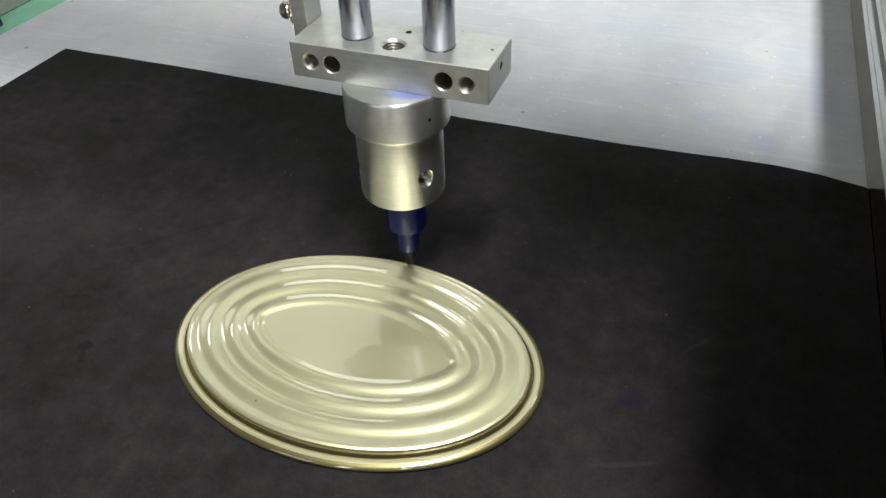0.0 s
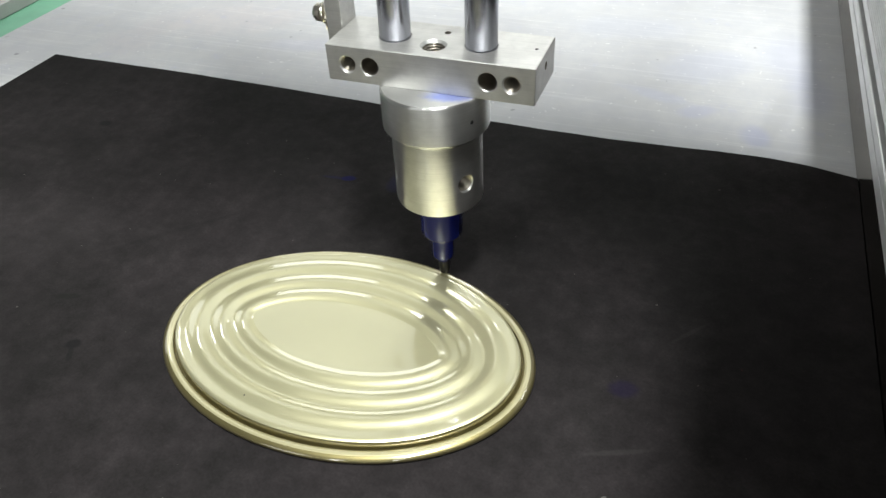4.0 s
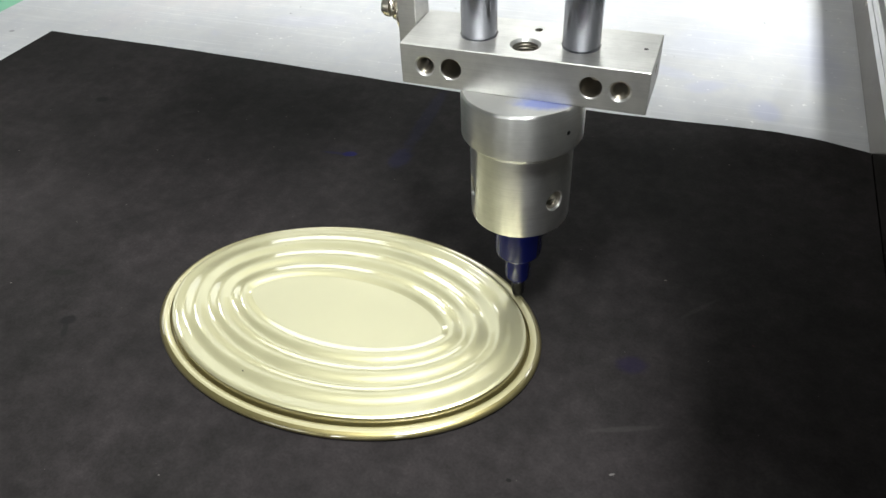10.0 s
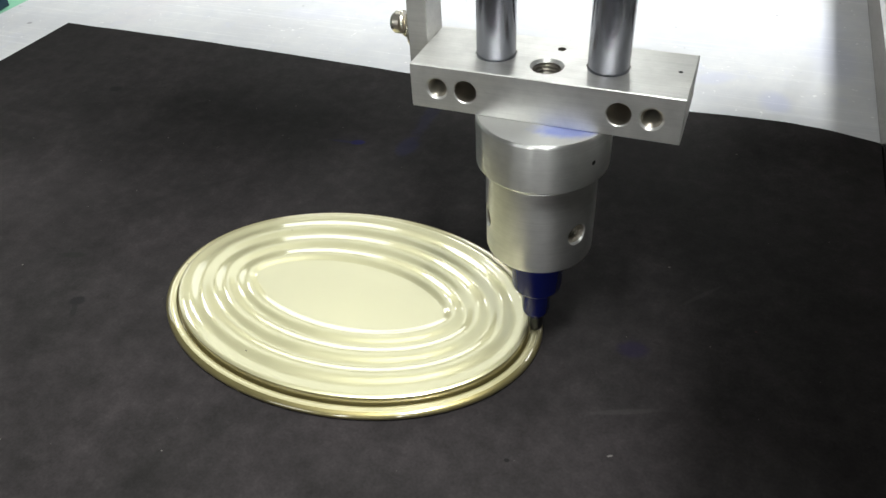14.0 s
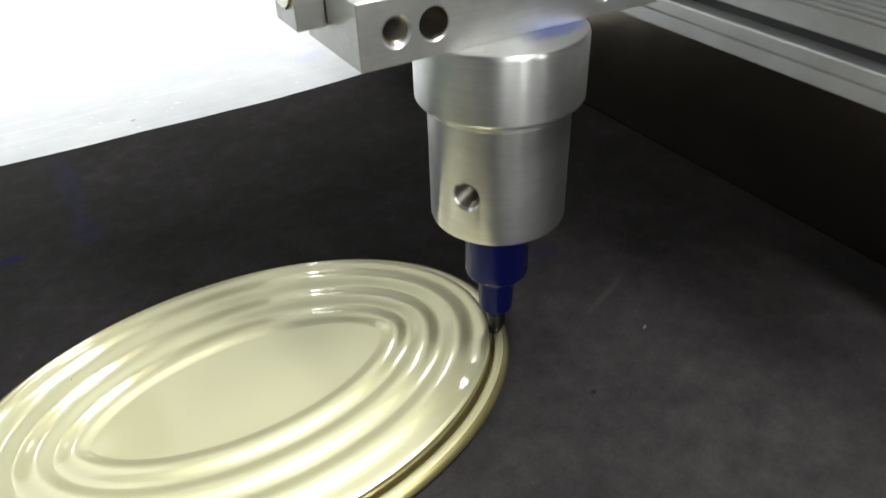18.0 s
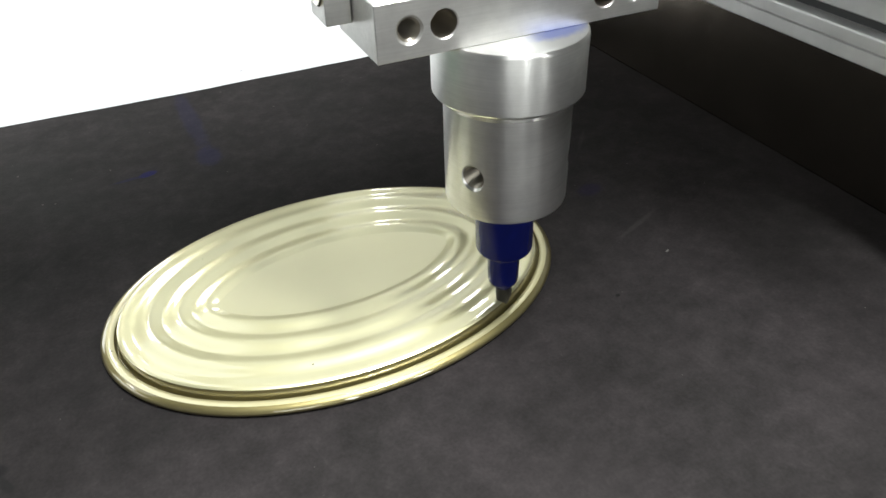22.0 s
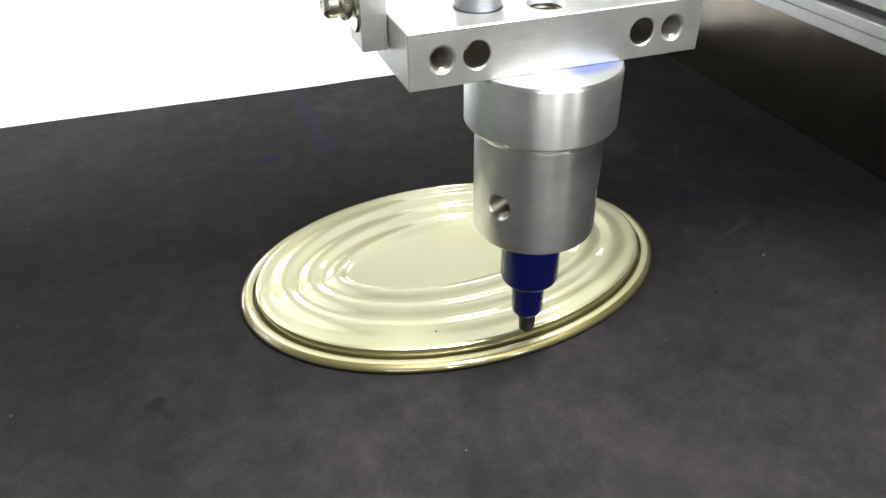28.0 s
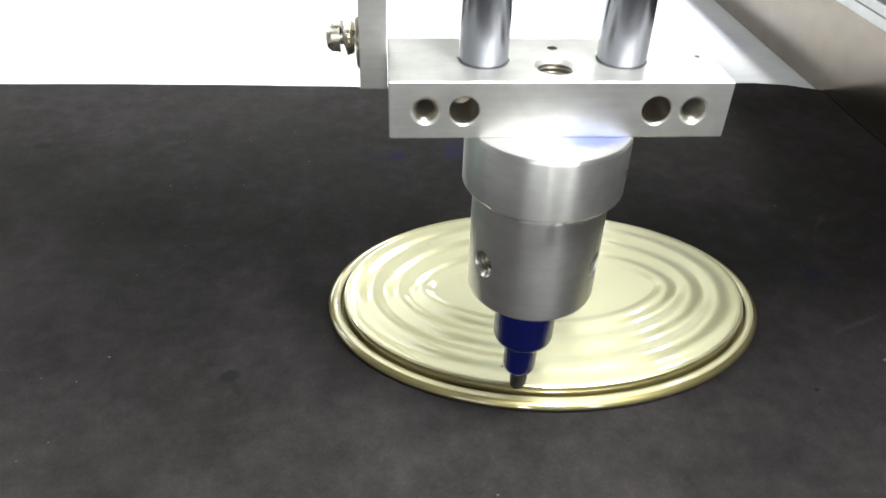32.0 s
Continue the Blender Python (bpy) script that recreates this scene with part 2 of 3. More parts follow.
def mat_plate():
    m, t, b = material("milled_aluminium_plate")
    w = coords(t)
    stain = ramp(t, noise_of(t, w, 9, 6, 0.6), (0.35, (0.55, 0.55, 0.565)), (0.62, (0.66, 0.66, 0.67)))
    colour = stain
    for x, y, rx, ry, turn, tone, k in (
        (0.175, 0.335, 0.018, 0.035, 0, (0.45, 0.47, 0.62), 0.35),
        (0.12, 0.31, 0.03, 0.02, 30, (0.55, 0.57, 0.68), 0.45),
        (0.06, 0.36, 0.04, 0.018, 10, (0.6, 0.62, 0.7), 0.4),
        (-0.25, 0.30, 0.06, 0.03, 20, (0.72, 0.66, 0.66), 0.4),
        (-0.05, 0.29, 0.05, 0.012, -10, (0.62, 0.64, 0.72), 0.35),
        (0.165, 0.245, 0.006, 0.05, -12, (0.5, 0.5, 0.5), 0.4),
        (0.120, 0.245, 0.012, 0.007, 30, (0.48, 0.50, 0.72), 0.35),
        (0.155, 0.225, 0.008, 0.012, 10, (0.42, 0.45, 0.70), 0.4),
        (0.185, 0.29, 0.012, 0.030, 5, (0.45, 0.47, 0.66), 0.3),
        (0.095, 0.26, 0.02, 0.006, -20, (0.55, 0.57, 0.72), 0.4),
        (-0.16, 0.27, 0.035, 0.010, 15, (0.58, 0.58, 0.70), 0.35),
        (-0.30, 0.24, 0.02, 0.03, 0, (0.64, 0.60, 0.62), 0.35),
    ):
        colour = mix(t, scaled(t, spot(t, w, x, y, rx, ry, turn, 0.5, 0.5, 40), k), colour, tone)
    specks = ramp(t, noise_of(t, w, 130, 1, 0.3), (0.79, 0.0), (0.81, 1.0))
    colour = mix(t, scaled(t, specks, 0.7), colour, (0.2, 0.2, 0.22))
    for turn, fine in ((18, 6), (-37, 8), (80, 7)):
        m2 = t.nodes.new("ShaderNodeMapping")
        m2.inputs["Rotation"].default_value = (0, 0, radians(turn))
        m2.inputs["Scale"].default_value = (fine, 330, 1)
        t.links.new(t.nodes["Texture Coordinate"].outputs["Object"], m2.inputs[0])
        line = ramp(t, noise_of(t, m2.outputs[0], 1.0, 2, 0.4), (0.635, 0.0), (0.66, 1.0))
        colour = mix(t, scaled(t, line, 0.14), colour, (0.92, 0.92, 0.93))
    grime = ramp(t, noise_of(t, w, 55, 8, 0.72), (0.40, 0.0), (0.66, 1.0))
    colour = mix(t, scaled(t, grime, 0.45), colour, (0.52, 0.53, 0.58))
    bluish = ramp(t, noise_of(t, w, 48, 6, 0.68), (0.60, 0.0), (0.72, 1.0))
    colour = mix(t, scaled(t, bluish, 0.25), colour, (0.52, 0.54, 0.74))
    dust = ramp(t, noise_of(t, w, 300, 2, 0.5), (0.70, 0.0), (0.74, 1.0))
    colour = mix(t, scaled(t, dust, 0.5), colour, (0.95, 0.95, 0.94))
    t.links.new(colour, b.inputs["Base Color"])
    b.inputs["Metallic"].default_value = 0.12
    b.inputs["Specular IOR Level"].default_value = 0.3
    t.links.new(ramp(t, noise_of(t, w, 160, 5, 0.6), (0.3, 0.52), (0.7, 0.66)), b.inputs["Roughness"])
    streak = coords(t, (40, 900, 1))
    bump(t, b, noise_of(t, streak, 1.0, 3), 0.05, 0.0005)
    return m


def mat_metal(name, colour, rough, metallic=1.0, streak=None, vary=1.0, bumps=0.05, tangent=0.0, stained=False, lines=None):
    m, t, b = material(name)
    w = coords(t)
    lo, hi = tuple(c * (1 - 0.12 * vary) for c in colour), tuple(min(1, c * (1 + 0.06 * vary)) for c in colour)
    t.links.new(ramp(t, noise_of(t, w, 60, 5), (0.3, lo), (0.7, hi)), b.inputs["Base Color"])
    t.links.new(ramp(t, noise_of(t, w, 90, 4), (0.3, rough * (1 - 0.15 * vary)), (0.7, rough * (1 + 0.15 * vary))), b.inputs["Roughness"])
    b.inputs["Metallic"].default_value = metallic
    if streak:
        bump(t, b, noise_of(t, coords(t, streak), 1.0, 3), bumps, 0.0004)
    if tangent:
        radial(t, b, tangent)
    if lines:
        # tool marks: fine streaks in tone and gloss along the cut, and a few broader handled patches
        cut = noise_of(t, coords(t, lines), 1.0, 4, 0.7)
        patch = noise_of(t, w, 140, 5, 0.6)
        tone = b.inputs["Base Color"].links[0].from_socket
        for f, k in ((cut, 0.09), (patch, 0.12)):
            m2 = t.nodes.new("ShaderNodeMix")
            m2.data_type, m2.blend_type = "RGBA", "MULTIPLY"
            m2.inputs[0].default_value = 1.0
            t.links.new(tone, m2.inputs[6])
            t.links.new(ramp(t, f, (0.3, 1 - k), (0.6, 1.0), (0.8, 1.0 + k * 0.25)), m2.inputs[7])
            tone = m2.outputs[2]
        t.links.new(tone, b.inputs["Base Color"])
        t.links.new(ramp(t, cut, (0.3, rough * 1.12), (0.7, rough * 0.92)), b.inputs["Roughness"])
    if stained:
        s = spot(t, w, 0.0085, -0.0098, 0.0085, 0.0036, 12, 0.5, 0.3, 500)
        c = b.inputs["Base Color"].links[0].from_socket
        t.links.new(mix(t, scaled(t, s, 0.55), c, (0.07, 0.16, 0.72)), b.inputs["Base Color"])
    return m


def mat_plain(name, colour, rough, vary=0.1, metallic=0.0, scale=40, spec=0.5, bumps=0.0):
    m, t, b = material(name)
    w = coords(t)
    lo, hi = tuple(c * (1 - vary) for c in colour), tuple(min(1, c * (1 + vary)) for c in colour)
    f = noise_of(t, w, scale, 5)
    t.links.new(ramp(t, f, (0.3, lo), (0.7, hi)), b.inputs["Base Color"])
    b.inputs["Roughness"].default_value = rough
    b.inputs["Metallic"].default_value = metallic
    b.inputs["Specular IOR Level"].default_value = spec
    if bumps:
        bump(t, b, noise_of(t, w, scale * 8, 3), bumps, 0.0005)
    return m


def mat_lid(name="gold_lacquered_tinplate", low=(0.665, 0.65, 0.465), high=(0.70, 0.685, 0.495), metallic=0.84):
    m, t, b = material(name)
    w = coords(t)
    t.links.new(ramp(t, noise_of(t, w, 25, 4), (0.3, low), (0.7, high)), b.inputs["Base Color"])
    b.inputs["Metallic"].default_value = metallic
    t.links.new(ramp(t, noise_of(t, w, 50, 4), (0.3, 0.37), (0.7, 0.40)), b.inputs["Roughness"])
    b.inputs["Coat Weight"].default_value = 1.0
    b.inputs["Coat Roughness"].default_value = 0.05
    b.inputs["Coat IOR"].default_value = 2.0
    b.inputs["Coat Tint"].default_value = (1.0, 0.97, 0.85, 1)
    return m


RUBBER = mat_rubber()
PLATE = mat_plate()
LID = mat_lid()
# deep gold of the curled edge; on the groove it paints in shade
RIM = mat_lid("deep_gold_with_groove_shade", (0.20, 0.175, 0.085), (0.25, 0.22, 0.11), 0.8)
FLANGE = mat_lid("mid_gold_lacquer", (0.57, 0.54, 0.36), (0.62, 0.59, 0.40), 0.6)
BRUSHED = mat_metal("brushed_aluminium", (0.72, 0.71, 0.685), 0.42, 0.85, (60, 900, 900), 1.0, 0.08, lines=(35, 1400, 1400))
TURNED = mat_metal("turned_aluminium", (0.84, 0.835, 0.815), 0.30, 0.95, None, 0.3, 0.0, 0.85, lines=(40, 40, 2200))
INKED = mat_metal("faced_aluminium_with_ink", (0.60, 0.60, 0.59), 0.44, 0.9, None, 0.5, 0.0, 0.6, True)
CHROME = mat_metal("chromed_steel", (0.40, 0.41, 0.46), 0.20, 1.0, None, 0.2, 0.0, 0.93)
STEEL = mat_metal("nickel_plated_steel", (0.72, 0.67, 0.58), 0.26, 1.0)
POLISHED = mat_metal("rolled_steel_strip", (0.25, 0.22, 0.185), 0.2, 1.0, (900, 25, 900), 1.0, 0.05)
# brownish bore metal, darkened so the colour carries the holes' inner shade
BORE = mat_metal("shaded_bore_metal", (0.34, 0.31, 0.26), 0.36, 0.85)
ANODISED = mat_metal("anodised_aluminium", (0.70, 0.695, 0.69), 0.38, 0.4, (900, 12, 900), 1.0, 0.05)
SLOT = mat_plain("dark_grey_slot", (0.05, 0.05, 0.052), 0.5)
DARK = mat_plain("dark_gap", (0.012, 0.012, 0.012), 0.7)
MACHINE = mat_plain("black_machine_enamel", (0.02, 0.02, 0.021), 0.45, 0.2)
BLUE = mat_plain("blue_pen_plastic", (0.005, 0.009, 0.105), 0.22, 0.12, 0, 120, 0.22)
NIB = mat_plain("inked_felt", (0.008, 0.008, 0.011), 0.4, 0.3, 0, 900, 0.5, 0.2)
NAVY = mat_plain("dark_blue_plastic", (0.02, 0.03, 0.07), 0.4)
GREEN = mat_plain("green_cutting_mat", (0.20, 0.46, 0.31), 0.6, 0.1)
BOARD = mat_plain("grey_card", (0.42, 0.41, 0.40), 0.7, 0.08)
PRINT = mat_plain("black_print", (0.04, 0.04, 0.05), 0.6)
WALL = mat_plain("painted_wall", (0.26, 0.26, 0.255), 0.8, 0.06, 0, 3)
CEIL = mat_plain("grey_ceiling", (0.25, 0.25, 0.25), 0.85, 0.05, 0, 3)
FLOOR = mat_plain("green_grey_floor", (0.20, 0.23, 0.21), 0.5, 0.15, 0, 5)
CASE = mat_plain("lamp_housing", (0.75, 0.75, 0.74), 0.5)


# ---- mesh helpers ----
def part(name, bm, mat, parent=None, label="", smooth=None):
    me = bpy.data.meshes.new(name)
    bmesh.ops.recalc_face_normals(bm, faces=bm.faces)
    bm.to_mesh(me)
    bm.free()
    for m in (mat if isinstance(mat, (list, tuple)) else (mat,)):
        me.materials.append(m)
    if smooth is not None:
        me.shade_smooth()
        me.set_sharp_from_angle(angle=radians(smooth))
    ob = new(name, me)
    if parent:
        ob.parent = parent
    if label:
        tagged(ob, label)
    return ob


def box(x0, x1, y0, y1, z0, z1, bevel=0.0, seg=2):
    bm = bmesh.new()
    bmesh.ops.create_cube(bm, size=1)
    bmesh.ops.scale(bm, vec=(x1 - x0, y1 - y0, z1 - z0), verts=bm.verts)
    bmesh.ops.translate(bm, vec=((x0 + x1) / 2, (y0 + y1) / 2, (z0 + z1) / 2), verts=bm.verts)
    if bevel:
        bmesh.ops.bevel(bm, geom=list(bm.edges), offset=bevel, segments=seg, affect="EDGES", profile=0.5)
    return bm


def lathe(profile, n=64, m=None, closed=False):
    """Turns a profile of (radius, z) about the z axis; m places it."""
    bm = bmesh.new()
    rings = []
    for r, z in profile:
        if r < 1e-7:
            rings.append([bm.verts.new((0, 0, z))])
        else:
            rings.append([bm.verts.new((r * math.cos(2 * math.pi * i / n), r * math.sin(2 * math.pi * i / n), z)) for i in range(n)])
    pairs = list(zip(rings, rings[1:])) + ([(rings[-1], rings[0])] if closed else [])
    for a, b in pairs:
        for i in range(n):
            j = (i + 1) % n
            q = [v for v in (a[i % len(a)], a[j % len(a)], b[j % len(b)], b[i % len(b)])]
            q = list(dict.fromkeys(q))
            if len(q) > 2:
                bm.faces.new(q)
    if m is not None:
        bmesh.ops.transform(bm, matrix=m, verts=bm.verts)
    return bm


def prism(profile, y0, y1):
    """An upright outline of (x, z) drawn along y."""
    bm = bmesh.new()
    a = [bm.verts.new((x, y0, z)) for x, z in profile]
    b = [bm.verts.new((x, y1, z)) for x, z in profile]
    n = len(profile)
    for i in range(n):
        bm.faces.new((a[i], a[(i + 1) % n], b[(i + 1) % n], b[i]))
    bm.faces.new(a)
    bm.faces.new(b[::-1])
    return bm


def thread(radius, depth, pitch=0.001, cut=0.00035, lip=0.0004):
    """The outline of a tapped, countersunk hole from z = 0 down, as a cutter."""
    out = [(0, 0.002), (radius + lip, 0.002), (radius + lip, 0.0), (radius, -lip)]
    z = -lip
    while z > -depth:
        out += [(radius - cut, z - pitch * 0.5), (radius, z - pitch)]
        z -= pitch
    return out + [(0, z - 0.001)]


def drilled(body, cutters, bore=None):
    """Cuts closed bmeshes out of a mesh object and keeps the result."""
    made = []
    for bm in cutters:
        c = part("cutter", bm, DARK)
        mod = body.modifiers.new("hole", "BOOLEAN")
        mod.operation, mod.object, mod.solver = "DIFFERENCE", c, "EXACT"
        made.append(c)
    bpy.context.view_layer.update()
    graph = bpy.context.evaluated_depsgraph_get()
    me = bpy.data.meshes.new_from_object(body.evaluated_get(graph))
    body.modifiers.clear()
    body.data = me
    for c in made:
        bpy.data.objects.remove(c)
    if bore is not None:
        me.materials.append(BORE)
        for p in me.polygons:
            if bore(p.center):
                p.material_index = 1
    me.shade_smooth()
    me.set_sharp_from_angle(angle=radians(28))
    return body


def empty(name, m=None):
    ob = new(name)
    if m is not None:
        ob.matrix_world = m
    return ob


# ---- room ----
def room():
    x0, x1, y0, y1, z0, z1, w = -2.6, 2.6, -2.4, 3.2, -0.85, 1.85, 0.1
    tagged(part("floor", box(x0, x1, y0, y1, z0 - w, z0), FLOOR), "grey-green workshop floor", "floor", kind="structure")
    tagged(part("ceiling", box(x0, x1, y0, y1, z1, z1 + w), CEIL), "plain grey workshop ceiling", "ceiling", kind="structure")
    for name, b in (("wall_north", (x0, x1, y1, y1 + w)), ("wall_south", (x0, x1, y0 - w, y0)),
                    ("wall_west", (x0 - w, x0, y0 - w, y1 + w)), ("wall_east", (x1, x1 + w, y0 - w, y1 + w))):
        tagged(part(name, box(*b, z0 - w, z1 + w), WALL), "plain grey painted workshop wall", "wall", kind="structure")


# ---- machine bed ----
def machine_bed():
    bed = empty("machine_bed", pose(0, 0, 0))
    tagged(bed, "milled aluminium machine table with smudges and ink stains", "machine table", kind="structure")
    part("table_plate", box(-0.411, 0.215, -0.62, 0.78, -0.022, -0.0022, 0.0008), PLATE, bed)
    part("table_frame", box(-0.36, 0.36, -0.55, 0.7, -0.85, -0.022), MACHINE, bed)


EDGE_X = (-0.337, -0.24, -0.15, -0.03, 0.08, 0.11, 0.135, 0.16, 0.18, 0.2065)
EDGE_Y = (0.2000, 0.2008, 0.1987, 0.1945, 0.1940, 0.1937, 0.1915, 0.1900, 0.1900, 0.1905)
EDGE_Z = (0.0002, 0.0002, 0.0003, 0.0003, 0.0006, 0.0020, 0.0042, 0.0056, 0.0045, 0.0006)


def rubber_mat():
    """The mat: a sheet with a hand-cut, slightly wavy back edge."""
    bm = bmesh.new()
    nx, ny = 110, 110
    top, low = [], []
    for j in range(ny + 1):
        v = j / ny
        for i in range(nx + 1):
            x = -0.337 + 0.5432 * i / nx
            back = float(np.interp(x, EDGE_X, EDGE_Y)) + 0.0005 * noise.noise((x * 40, 0, 0))
            y = -0.56 + (back + 0.56) * v
            lift = float(np.interp(x, EDGE_X, EDGE_Z)) * max(0.0, (v - 0.93) / 0.07) ** 1.5 + 0.0002 * noise.noise((x * 8, y * 8, 2))
            top.append(bm.verts.new((x, y, lift)))
            low.append(bm.verts.new((x, y, lift - 0.0019)))
    k = lambda i, j: j * (nx + 1) + i
    for j in range(ny):
        for i in range(nx):
            q = (k(i, j), k(i + 1, j), k(i + 1, j + 1), k(i, j + 1))
            bm.faces.new([top[a] for a in q])
            bm.faces.new([low[a] for a in reversed(q)])
    rim = [k(i, 0) for i in range(nx + 1)] + [k(nx, j) for j in range(1, ny + 1)] + [k(i, ny) for i in range(nx - 1, -1, -1)] + [k(0, j) for j in range(ny - 1, 0, -1)]
    for a, b in zip(rim, rim[1:] + rim[:1]):
        bm.faces.new((top[a], low[a], low[b], top[b]))
    ob = part("rubber_mat", bm, RUBBER, None, "", 40)
    tagged(ob, "matt black rubber mat with blue ink blots, on the metal table", "mat")


def side_rail():
    rail = empty("side_rail", pose(0.2065, 0, 0))
    tagged(rail, "aluminium side rail with T-slot and ribbed face above a polished strip", "machine rail")
    part("strip", box(0.0, 0.006, -0.6, 0.75, -0.0018, 0.0575, 0.0004), POLISHED, rail, "polished steel strip mirroring the mat")
    fx = -0.0165
    profile = [(fx + 0.0003, 0.0577), (fx, 0.0581), (fx, 0.0629), (fx + 0.0013, 0.0632), (fx + 0.0013, 0.0636), (fx, 0.0639), (fx, 0.0679), (fx + 0.0005, 0.0684),
               (fx + 0.007, 0.0684), (fx + 0.007, 0.0739), (fx + 0.0005, 0.0739), (fx, 0.0744), (fx, 0.1036), (fx + 0.0018, 0.1056), (0.06, 0.1056), (0.06, 0.0577)]
    part("extrusion", prism(profile, -0.6, 0.75), ANODISED, rail, "grey anodised extrusion")
    part("slot_strip", box(fx + 0.0058, fx + 0.0066, -0.6, 0.75, 0.0690, 0.0733), SLOT, rail, "dark grey strip along the slot floor")
    for i in range(9):
        z = 0.0806 + i * 0.00176
        part("rib", prism([(fx - 0.0012, z), (fx - 0.0012, z + 0.0007), (fx + 0.0001, z + 0.0011), (fx + 0.0001, z - 0.0004)], -0.6, 0.75), ANODISED, rail)
    part("screw_head", lathe([(0, 0.0007), (0.0012, 0.0007), (0.0017, 0.0002), (0.0017, -0.0005)], 20, pose(-0.0002, 0.338, 0.021, 0, -90, 0)), STEEL, rail, "small steel screw head", 30)
    cover = part("rail_cover", box(0.272, 0.50, -0.6, 0.75, -0.02, 0.30, 0.003), MACHINE)
    # unseen slab, added to throw shade on the mat's right side
    hood = part("added_shade_hood", box(0.158, 0.50, -0.130, 0.14, 0.301, 0.33, 0.003), MACHINE)
    tagged(hood, "unseen black hood added over the side rail to shade the mat", "machine cover")
    tagged(cover, "black enamelled machine cover beside the side rail", "machine cover")


# ---- lid ----
A, B = 0.0810, 0.0566


def lid():
    edge = [(0.0007, 0.0002), (0.0001, 0.0008), (-0.0001, 0.0014), (0.0001, 0.0020), (0.0006, 0.0025), (0.0013, 0.00285), (0.0019, 0.00303)]
    flange = [(0.0019, 0.00303), (0.0022, 0.0031), (0.0031, 0.0032), (0.0039, 0.0031), (0.0044, 0.0027)]
    groove = [(0.0044, 0.0027), (0.0046, 0.0020), (0.0047, 0.0012), (0.0050, 0.0010), (0.0053, 0.0014), (0.0055, 0.0030), (0.0057, 0.0046), (0.0060, 0.0054)]
    knots = [(0.0060, 0.0054), (0.0065, 0.0057), (0.0072, 0.00585)]
    crest, top = 0.00668, 0.58
    valleys = ((0.0102, 0.0058), (0.0202, 0.0058), (0.0299, 0.0058), (0.0388, 0.0057))
    prof = list(knots) + [(0.0085, 0.00584)]
    for (d0, z0), (d1, z1) in zip(valleys, valleys[1:]):
        for i in range(20):
            u = i / 20
            if u < top:
                z = z0 + (crest - z0) * (u / top - 0.6 * math.sin(2 * math.pi * u / top) / (2 * math.pi))
            else:
                v = (u - top) / (1 - top)
                z = z1 + (crest - z1) * (0.25 + 0.25 * math.cos(math.pi * v) + 0.5 * math.cos(0.5 * math.pi * v))
            prof.append((d0 + (d1 - d0) * u, z))
    prof.append(valleys[-1])
    n = 240

    def contour(d, i):
        """A point of the outline drawn in by d: the ellipse's parallel curve, its ends slightly rounded."""
        c, q = math.cos(2 * math.pi * i / n), math.sin(2 * math.pi * i / n)
        k = d / math.hypot(B * c, A * q)
        w = 0.93
        return ((A - d * (1 - w)) * c - w * k * B * c, (B - d * (1 - w)) * q - w * k * A * q)

    def rings(bm, profile):
        out = []
        for d, z in profile:
            out.append([bm.verts.new((*contour(d, i), z)) for i in range(n)])
        for a, b in zip(out, out[1:]):
            for i in range(n):
                bm.faces.new((a[i], a[(i + 1) % n], b[(i + 1) % n], b[i]))
        return out

    top = empty("can_lid", pose(0, 0, 0.0, 0, 0, 0.64))
    tagged(top, "oval gold-lacquered can lid with three pressed beads on the mat", "can lid")
    bm = bmesh.new()
    under = [(0.009, 0.0046), (0.0064, 0.0035), (0.0050, 0.0001), (0.0015, 0.0001)]
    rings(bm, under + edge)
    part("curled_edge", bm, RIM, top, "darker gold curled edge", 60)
    # the groove's shade is put into its colour with RIM
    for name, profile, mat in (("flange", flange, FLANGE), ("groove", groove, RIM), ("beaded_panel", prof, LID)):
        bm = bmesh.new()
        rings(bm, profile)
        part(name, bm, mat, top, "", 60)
    bm = bmesh.new()
    last, z = prof[-1]
    base = rings(bm, [(last, z)])[0]
    for s, dz in ((0.93, -0.00008), (0.7, -0.0001), (0.4, -0.00004)):
        ring = [bm.verts.new((contour(last, i)[0] * s, contour(last, i)[1] * s, z + dz)) for i in range(n)]
        for i in range(n):
            bm.faces.new((base[i], base[(i + 1) % n], ring[(i + 1) % n], ring[i]))
        base = ring
    bm.faces.new(base)
    part("centre_panel", bm, LID, top, "smooth gold centre panel", 60)
    for x, y, z in ((-0.0222, -0.0408, 0.0063), (-0.0422, 0.0290, 0.0064), (-0.0775, -0.0025, 0.0031)):
        part("speck", lathe([(0, 0.00012), (0.0003, 0.00008), (0.00042, -0.0003)], 8, pose(x, y, z)), NIB, top, "tiny black speck of dirt")


# ---- marking head ----
HX = -0.0008


